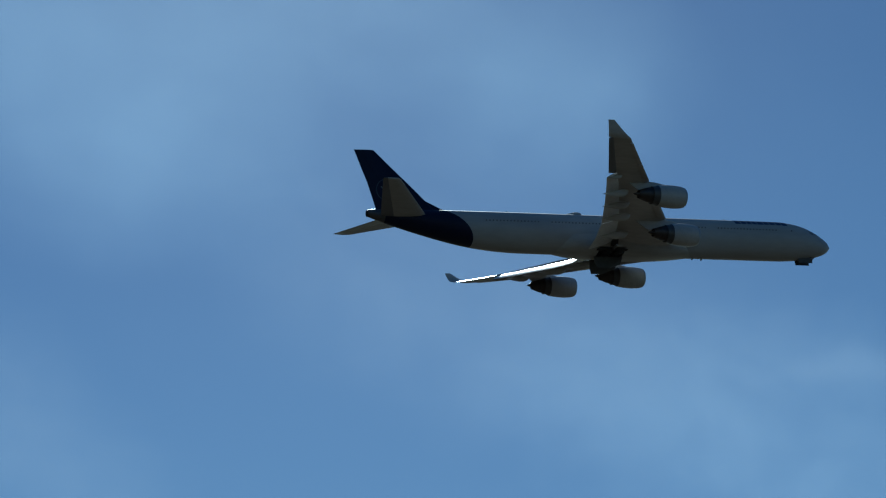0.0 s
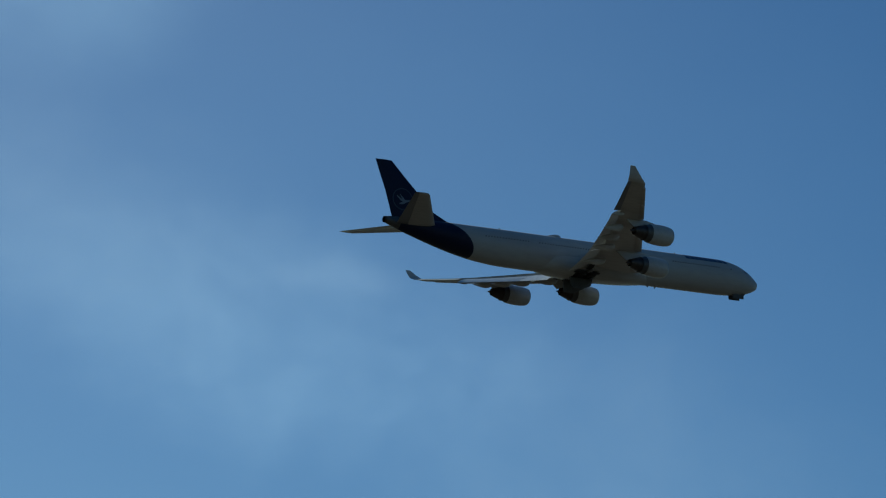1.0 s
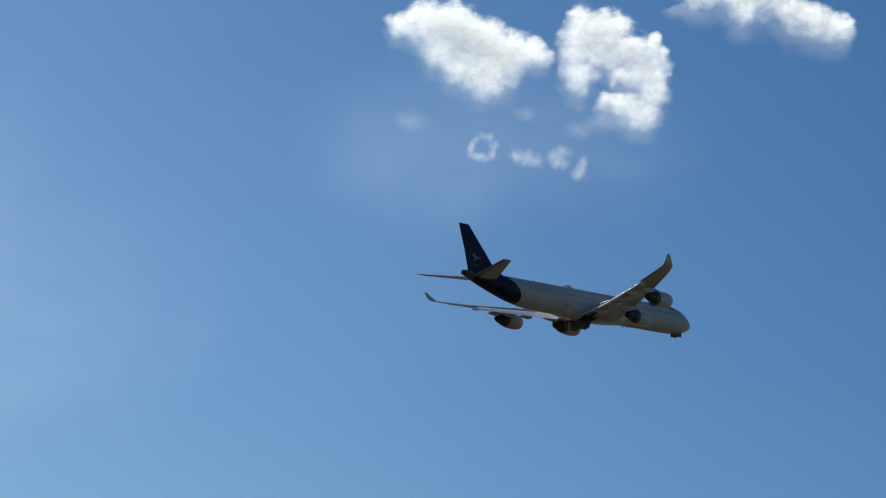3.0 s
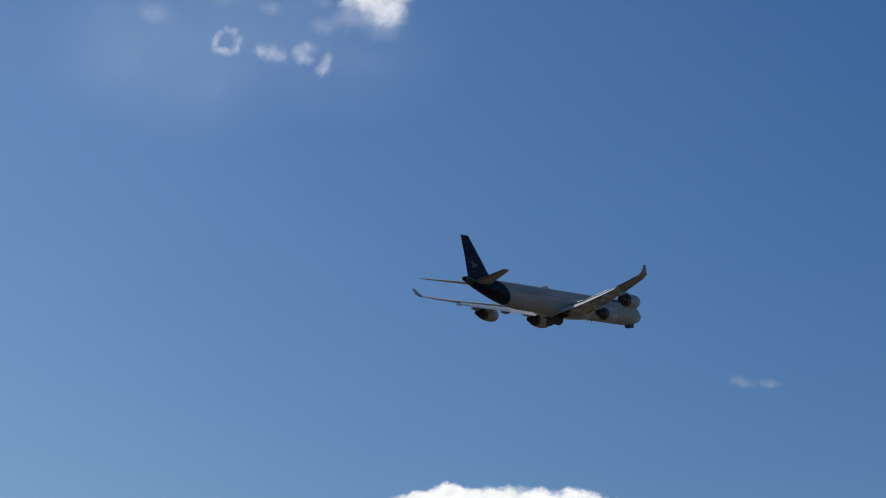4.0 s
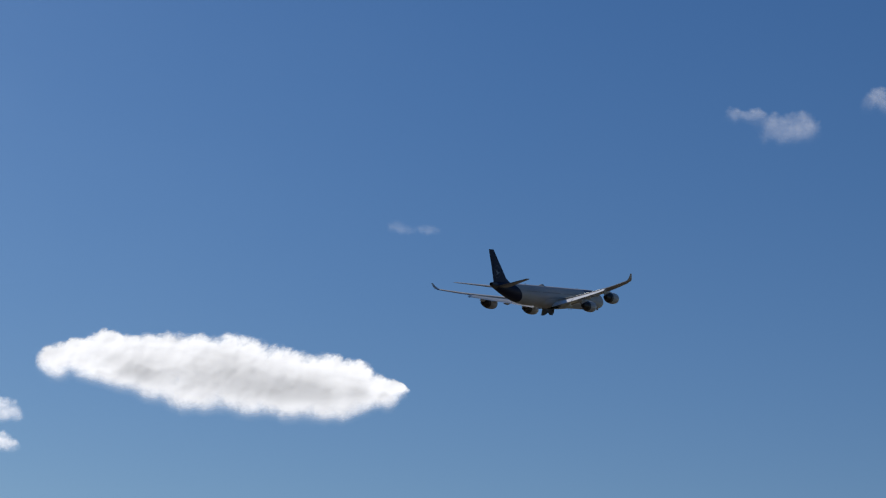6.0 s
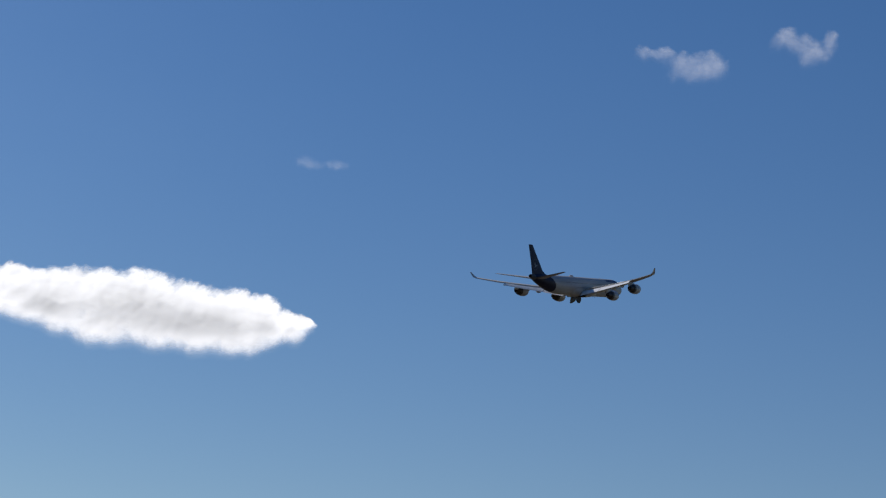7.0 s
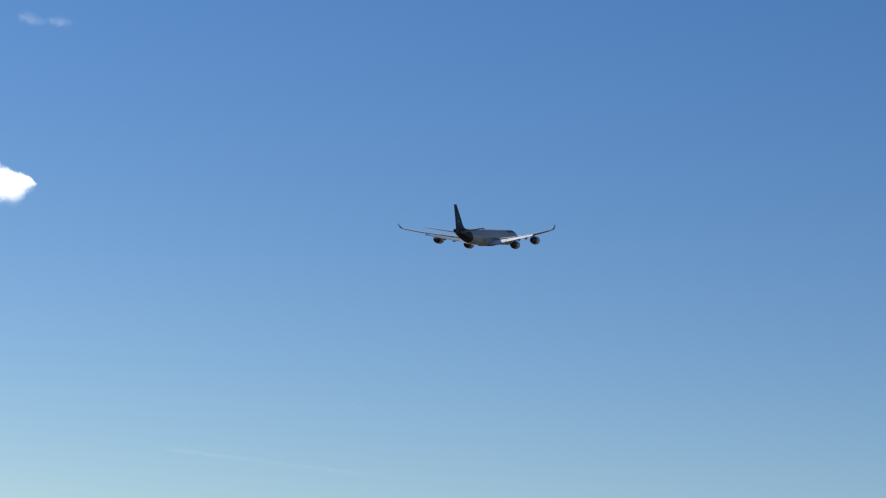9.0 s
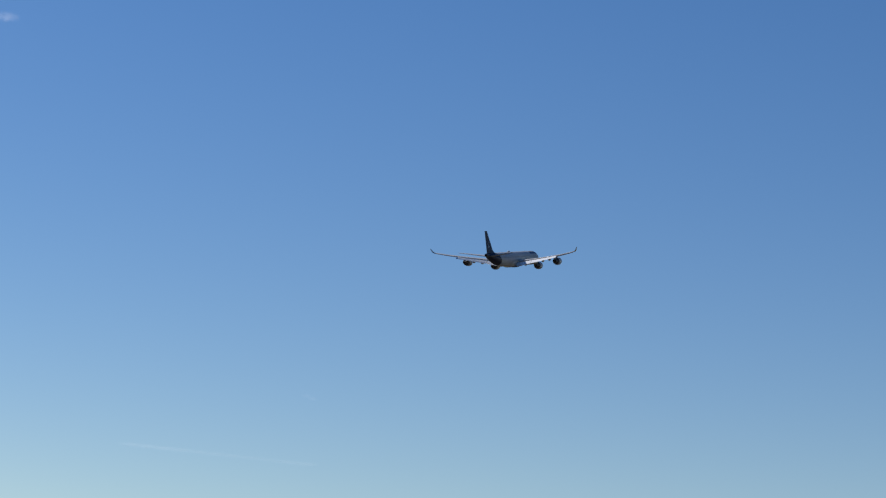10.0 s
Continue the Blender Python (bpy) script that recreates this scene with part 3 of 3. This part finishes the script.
# ---- clouds ----
def lattice_noise(x, z, seed):
    """Smooth gradient noise over the plane, about -0.7 to 0.7, for whole arrays at once."""
    turn = np.random.default_rng(seed).uniform(0, 2 * math.pi, (64, 64))
    i, k = np.floor(x).astype(int), np.floor(z).astype(int)
    u, w = x - i, z - k
    su, sw = u * u * u * (u * (u * 6 - 15) + 10), w * w * w * (w * (w * 6 - 15) + 10)

    def corner(a, b):
        q = turn[(i + a) % 64, (k + b) % 64]
        return np.cos(q) * (u - a) + np.sin(q) * (w - b)
    low = corner(0, 0) * (1 - su) + corner(1, 0) * su
    high = corner(0, 1) * (1 - su) + corner(1, 1) * su
    return low * (1 - sw) + high * sw


def octaves(x, z, seed, count, puffy=False):
    """Noise at several sizes; puffy makes round bumps with creases between them."""
    out, size = np.zeros(np.shape(x)), 1.0
    for o in range(count):
        v = lattice_noise(x / size, z / size, seed + o)
        out += size ** 0.85 * (2 * np.abs(v) - 0.45 if puffy else v)
        size /= 2.05
    return out


def make_cloud(name, label, az, el, dist, lobes, mat, lump=0.06, category="cloud", billow=0.22, puff=16.0, drift=0.45):
    """A body swollen round lobes (x right, z up, half width, half height, all in metres): puffy and crisp above, soft and frayed below.
    billow: how strongly its rim bulges; puff: the size of the largest bulges;
    drift: how far eddies have pulled it about. A cumulus is split into its billows."""
    lb = np.array(lobes, float)
    cumulus = name == "cumulus_cloud"
    seed = int(abs(az * 97 + el * 31)) + 5
    wide = 1.4
    x0, x1 = (lb[:, 0] - wide * lb[:, 2]).min(), (lb[:, 0] + wide * lb[:, 2]).max()
    z0, z1 = (lb[:, 1] - wide * lb[:, 3]).min(), (lb[:, 1] + wide * lb[:, 3]).max()
    step = max(min(lb[:, 2:].min() / 5, (z1 - z0) / 24), (x1 - x0) / 240)
    nx, nz = int((x1 - x0) / step) + 2, int((z1 - z0) / step) + 2
    X, Z = np.meshgrid(np.linspace(x0, x1, nx), np.linspace(z0, z1, nz), indexing="ij")
    wx, wz = X.copy(), Z.copy()
    wisp = name == "cloud_wisp"
    if cumulus or wisp:                     # the whole body is pulled about by slow eddies
        eddy = 8.0 if wisp else puff * 1.5
        wx += eddy * drift * octaves(X / eddy, Z / eddy, seed + 11, 2)
        wz += eddy * drift * 0.85 * octaves(X / eddy, Z / eddy, seed + 23, 2)
    calm = np.full(X.shape, -9.0)
    for x, z, rx, rz in lb:
        calm = np.logaddexp(calm * 2.5, np.maximum(1 - ((X - x) / rx / 1.3) ** 2 - ((Z - z) / rz / 1.3) ** 2, -9) * 2.5) / 2.5
    each = np.stack([1 - ((wx - x) / rx) ** 2 - ((wz - z) / rz) ** 2 for x, z, rx, rz in lb])
    F = np.full(X.shape, -9.0)
    for e in each:
        F = np.logaddexp(F * 5, np.maximum(e, -9) * 5) / 5
    up = np.tanh(-1.2 * np.gradient(np.clip(calm, -2, 1.4), axis=1) / step * (z1 - z0) * 0.2)
    soft = 1.0 - 0.45 * up if cumulus else np.ones(X.shape)
    if cumulus:
        F = F + billow * (0.6 + 0.4 * up) * octaves(X / puff, Z * 1.15 / puff, seed, 4, True)
    F = np.clip(F, -0.85, 1.4)
    # how much cloud lies round a place, to darken the tone of the core
    body = np.zeros(X.shape)
    for x, z, rx, rz in lb:
        body += np.exp(-1.6 * (((X - x) / rx) ** 2 + ((Z - z) / rz) ** 2)) * rz / lb[:, 3].max()
    body = body / max(body.max(), 1e-6) + 0.14 * octaves(X / puff / 4, Z / puff / 2, seed + 40, 2)
    thick = 0.13 * (z1 - z0) if cumulus else 0.6 * float(np.median(np.minimum(lb[:, 2], lb[:, 3])))
    swell = (np.clip(calm, -3.5, 1.4) + 3.5) / 4.9
    bulge = thick * swell * swell * (3 - 2 * swell)
    keep = F > -0.8
    index = np.full((2, nx, nz), -1)
    count = int(keep.sum())
    index[0][keep] = np.arange(count)
    index[1][keep] = np.arange(count) + count
    px, pz, pb = X[keep], Z[keep], bulge[keep]
    rim = 0.65 * thick if cumulus else 0.0
    lump_front = 1 + lump * octaves(px / puff / 2, pz / puff / 2, seed + 60, 3)
    lump_back = 1 + lump * octaves(px / puff / 2, pz / puff / 2, seed + 70, 3)
    verts = np.concatenate([np.stack([px, rim - pb * lump_front, pz], 1), np.stack([px, rim + pb * lump_back, pz], 1)])
    fields = [("deep", F), ("soft", soft), ("body", body)]
    fields = [(q, np.tile(v[keep], 2)) for q, v in fields]
    # a cumulus gets less cover on the side towards the sun, to let the light in
    fields.append(("cover", np.concatenate([np.ones(count), np.full(count, 0.16 if cumulus else 1.0)])))
    cell = keep[:-1, :-1] & keep[1:, :-1] & keep[:-1, 1:] & keep[1:, 1:]

    def quads(side):
        g = index[side]
        q = np.stack([g[:-1, :-1], g[1:, :-1], g[1:, 1:], g[:-1, 1:]], -1)[cell]
        return q if side == 0 else q[:, ::-1]
    faces = np.concatenate([quads(0), quads(1)])
    owner = each[:, :-1, :-1].argmax(0)[cell]
    place = Matrix.Translation(toward(az, el) * dist + Vector((0, 0, 1.7))) @ pose(0, 0, 0, 0, 0, -az)

    def mesh_of(chosen, called):
        used, local = np.unique(chosen, return_inverse=True)
        me = bpy.data.meshes.new(called)
        me.from_pydata(verts[used].tolist(), [], local.reshape(-1, 4).tolist())
        for q, v in fields:
            me.attributes.new(q, "FLOAT", "POINT").data.foreach_set("value", v[used].astype(np.float32))
        me.polygons.foreach_set("use_smooth", [True] * len(me.polygons))
        me.materials.append(mat)
        return me
    if not cumulus:
        ob = new(name, mesh_of(faces, name))
        ob.matrix_basis = place
        return tagged(ob, label, category, kind="stuff")
    ob = new(name)
    ob.matrix_basis = place
    near, far = faces[:len(owner)], faces[len(owner):]
    for k in range(len(lb)):
        if (owner == k).sum() > 8:
            new("billow", mesh_of(near[owner == k], "billow")).parent = ob
    new("sunlit_side", mesh_of(far, "sunlit_side")).parent = ob
    return tagged(ob, label, category, group="cumulus clouds")


D = 3000.0                          # metres to the cloud field
make_cloud("cumulus_cloud", "long flat-based white cumulus cloud with a grey core", -1.29, 12.0, D,
           [(-220.8, -3.8, 26, 22), (-191.3, 6.5, 34, 26), (-158.2, 15.9, 33, 26), (-127.3, 10.0, 38, 31), (-93.2, 14.4, 41, 33), (-103.4, -16.5, 34, 24),
            (-51.6, 8.7, 48, 41), (-55.1, -25.4, 50, 25), (-4.2, 13.8, 48, 42), (12.5, -20.2, 55, 29), (51.4, 5.8, 48, 40), (67.4, -21.5, 55, 27),
            (99.1, 7.1, 41, 35), (115.1, -19.2, 44, 24), (136.7, 7.3, 29, 27), (148.6, -8.6, 24, 22), (168.0, -2.0, 32, 22), (186.0, 3.0, 18, 9), (-165.0, -8.0, 36, 19), (-135.0, -11.0, 36, 21)], CUMULUS, billow=0.2, puff=15, drift=0.2)
make_cloud("cumulus_cloud", "bright ragged white cumulus cloud", -12.05, 24.17, D,
           [(-82.2, 20.4, 24, 19), (-49.5, 32.3, 41, 36), (-15.4, 33.9, 38, 36), (-27.8, 1.2, 41, 33), (17.3, 21.5, 38, 32), (31.9, -7.3, 51, 36),
            (53.4, 9.4, 42, 32), (29.6, -38.5, 38, 24), (80.8, 9.7, 32, 23), (0.2, -25.5, 38, 24)], TORN)
make_cloud("cumulus_cloud", "bright ragged white cumulus cloud with a gap", -8.19, 24.29, D,
           [(-40.5, 48.4, 36, 30), (-16.2, 44.5, 33, 36), (-50.3, 16.5, 33, 36), (-16.0, 15.2, 42, 28), (13.5, 24.1, 32, 27), (39.9, 30.5, 19, 24),
            (-45.8, -20.5, 27, 28), (26.8, -1.6, 36, 36), (44.5, -23.5, 25, 33), (8.9, -49.4, 38, 19), (34.2, -62.2, 33, 24), (4, -14, 22, 14)], TORN)
make_cloud("cumulus_cloud", "bright ragged white cumulus cloud with torn arms", -4.94, 26.38, D,
           [(-41.0, 29.9, 24, 30), (-31.3, 0.5, 38, 33), (-3.8, -7.1, 41, 32), (13.4, 21.3, 38, 41), (23.3, 55.7, 25, 33), (12.9, 91.6, 42, 38),
            (38.0, -23.6, 38, 27), (65.8, -34.8, 33, 30), (-66.5, -18.4, 37, 17), (-89.7, -15.6, 25, 11), (-14.7, -31.6, 29, 21), (93.2, -42.7, 33, 25),
            (-8, 28, 32, 28)], TORN)
make_cloud("cloud_wisp", "small torn white cloud wisp", -7.09, 27.04, D,
           [(0.1, 0.1, 21, 12)], WISP)
make_cloud("cloud_wisp", "thin frayed white cloud wisp", -12.59, 25.42, D,
           [(-5.6, 3.4, 10, 10), (5.7, -3.8, 11, 11)], WISP)
make_cloud("cloud_wisp", "thin frayed white cloud wisp", -9.32, 25.6, D,
           [(0.0, 0.0, 13, 12), (9.0, -6.0, 12, 9)], FAINT)
make_cloud("cloud_wisp", "pale small cloud wisp", -10.31, 23.0, D,
           [(0.2, 0.2, 18, 11)], FAINT)
make_cloud("cloud_wisp", "pale thin cloud wisp", -8.76, 22.88, D,
           [(11.1, 5.7, 25, 16), (-11.3, -5.9, 22, 12)], FAINT)
make_cloud("cloud_wisp", "ring-shaped torn white cloud wisp", -11.22, 22.08, D,
           [(-17.4, -3.4, 6, 9), (-10.7, -12.1, 11, 7), (1.1, -12.5, 11, 7), (10.5, -6.4, 6, 9), (11.7, 4.8, 6, 11), (5.0, 13.5, 7, 7), (-3.0, 15.8, 7, 6), (-11.0, 11.0, 6, 6), (-15.0, 4.0, 5, 7)], WISP)
make_cloud("cloud_wisp", "small torn white cloud wisp", -10.16, 21.99, D,
           [(0.0, 0.5, 20, 13), (10.5, -1.9, 14, 10), (-12.4, 2.1, 11, 8)], WISP)
make_cloud("cloud_wisp", "small torn white cloud wisp", -9.34, 22.12, D,
           [(-5.0, 0.3, 12, 15), (4.7, 7.5, 13, 10), (2.7, -8.2, 14, 9)], WISP)
make_cloud("cloud_wisp", "small upright white cloud wisp", -8.77, 21.91, D,
           [(0.9, 4.2, 9, 16), (-2.5, -6.2, 11, 10)], WISP)
make_cloud("cloud_wisp", "pale thin cloud wisp", -13.12, 22.46, D,
           [(-0.1, 0.1, 27, 15)], FAINT)
make_cloud("cloud_wisp", "faint small cloud wisp", 2.12, 15.77, D,
           [(-4.7, 2.2, 12, 8), (4.5, -1.9, 18, 7)], FAINT)
make_cloud("cloud_wisp", "faint small cloud wisp", 2.82, 15.78, D,
           [(-0.2, 0.2, 18, 7)], FAINT)
make_cloud("cumulus_cloud", "small torn white cumulus cloud", 10.78, 18.72, D,
           [(34.6, -4.3, 30, 21), (5.6, 0.0, 27, 14), (-18.3, 10.2, 20, 10), (-39.1, 9.7, 19, 9), (18.8, -13.8, 34, 16)], SHRED, puff=12)
make_cloud("cumulus_cloud", "small torn white cumulus cloud", 13.91, 19.17, D,
           [(-27.1, 9.8, 25, 17), (-11.5, 4.0, 23, 16), (2.5, -10.0, 17, 20), (24.3, 5.2, 13, 18), (12.4, -8.6, 18, 12)], SHRED, puff=12)
make_cloud("cumulus_cloud", "small white cumulus cloud", 19.01, 19.02, D,
           [(-19.5, -5.9, 20, 17), (0.1, -2.7, 32, 30), (19.1, 9.0, 32, 30)], TORN)
make_cloud("cumulus_cloud", "small white cumulus cloud", -7.09, 10.75, D,
           [(-31.5, 7.0, 16, 6), (-7.3, 1.9, 26, 13), (10.2, -2.8, 33, 17), (27.7, -7.4, 22, 11)], PUFF, puff=10)
make_cloud("cumulus_cloud", "small white cumulus cloud", -6.68, 9.93, D,
           [(0.9, 2.3, 24, 13), (-11.9, -3.3, 21, 9), (11.4, -1.2, 18, 9)], PUFF, puff=9)
make_cloud("cumulus_cloud", "small ragged white cumulus cloud", -9.48, 10.21, D,
           [(-14.7, 1.7, 39, 17), (13.1, -3.2, 49, 16), (-51.1, -2.3, 26, 9), (52.8, 2.6, 28, 10)], PUFF, puff=10)
make_cloud("cumulus_cloud", "small white cumulus cloud", -7.65, 8.63, D,
           [(-8.0, 1.0, 22, 9), (10.0, 0.0, 20, 8)], PUFF, puff=9)
make_cloud("sky_veil", "faint thin veil of high cloud and added sky glow", -31.66, 19.57, D,
           [(-52.0, 74.9, 266, 85), (-116.8, -26.1, 319, 151), (70.0, 5.0, 250, 105), (-10.0, -70.7, 310, 115), (-216.6, 28.4, 266, 132)], BRIGHT_VEIL)
make_cloud("sky_veil", "faint thin veil of high cloud and added sky glow", -39.72, 21.59, D,
           [(5.5, -3.4, 337, 162), (122.4, -40.5, 284, 134), (-126.8, 44.3, 284, 172)], VEIL)
make_cloud("sky_veil", "faint thin veil of high cloud and added sky glow", -51.45, 17.39, D,
           [(4.8, -1.7, 160, 102), (74.8, -51.9, 177, 102), (-79.9, 53.2, 177, 102)], VEIL)
make_cloud("sky_veil", "faint thin veil of high cloud and added sky glow", -23.99, 16.79, D,
           [(-22.7, 121.1, 266, 167), (77.2, -2.2, 301, 185), (-54.2, -114.5, 284, 185)], VEIL)
make_cloud("sky_veil", "faint thin veil of high cloud and added sky glow", -10.94, 22.29, D,
           [(-22.3, 31.4, 195, 96), (-81.3, -43.8, 177, 96), (103.6, 12.0, 177, 96)], VEIL)
# no cloud: a pale sheet added to brighten the sky below the sun
make_cloud("sky_veil", "faint thin veil of high cloud and added sky glow", -48.62, 26.82, D,
           [(-167.4, -24.2, 372, 199), (40.5, 35.8, 337, 179), (182.3, 113.5, 266, 159), (-60, -140, 330, 170), (390, 20, 250, 150)], GLOW_VEIL)
make_cloud("sky_veil", "small faint patch of thin high cloud", -31.44, 21.01, D,
           [(-35.0, -7.3, 62, 21), (-2.5, 6.0, 71, 32), (37.6, 1.7, 71, 28)], VEIL)
# added behind the clouds so that the sky fades in brightness to the right
make_cloud("sky_veil", "wide bluish haze sheet added to brighten the sunward sky", -30.0, 20.0, 3700.0,
           [(0, 0, 2000, 1300)], HAZE)
make_cloud("contrail", "faint thin fading contrail", 8.48, 6.26, D,
           [(-101.7, 4.5, 20, 3), (-81.4, 3.6, 20, 3), (-61.0, 2.7, 20, 3), (-40.7, 1.9, 20, 3), (-20.3, 1.0, 20, 3), (0.1, 0.1, 20, 3), (20.5, -0.8, 20, 3), (40.9, -1.7, 20, 3), (61.3, -2.6, 20, 3), (81.8, -3.4, 20, 3), (102.3, -4.3, 20, 3)], TRAIL)
make_cloud("contrail", "faint short contrail fragment", 10.54, 7.71, D,
           [(-4.4, 1.2, 7, 3), (4.0, -1.7, 7, 3)], TRAIL)


# ---- what moves ----
def motions():
    walk(airliner, [(t, pose(x, y, z, rx, ry, rz)) for t, x, y, z, rx, ry, rz in FLIGHT])
    for door, side, which in gear_doors:
        x, y, z = door.location
        opened, closed, t0, t1 = (-84, 0, 7.3, 8.6) if which == "main" else (-88, 0, 3.6, 5.8)
        turn = side * opened if which == "main" else side * -opened
        rows = [(0, turn), (t0, turn), (t0 + (t1 - t0) * 0.5, turn * 0.55), (t1, 0), (10, 0)]
        walk(door, [(t, pose(x, y, z, a, 0, 0)) for t, a in rows])


motions()
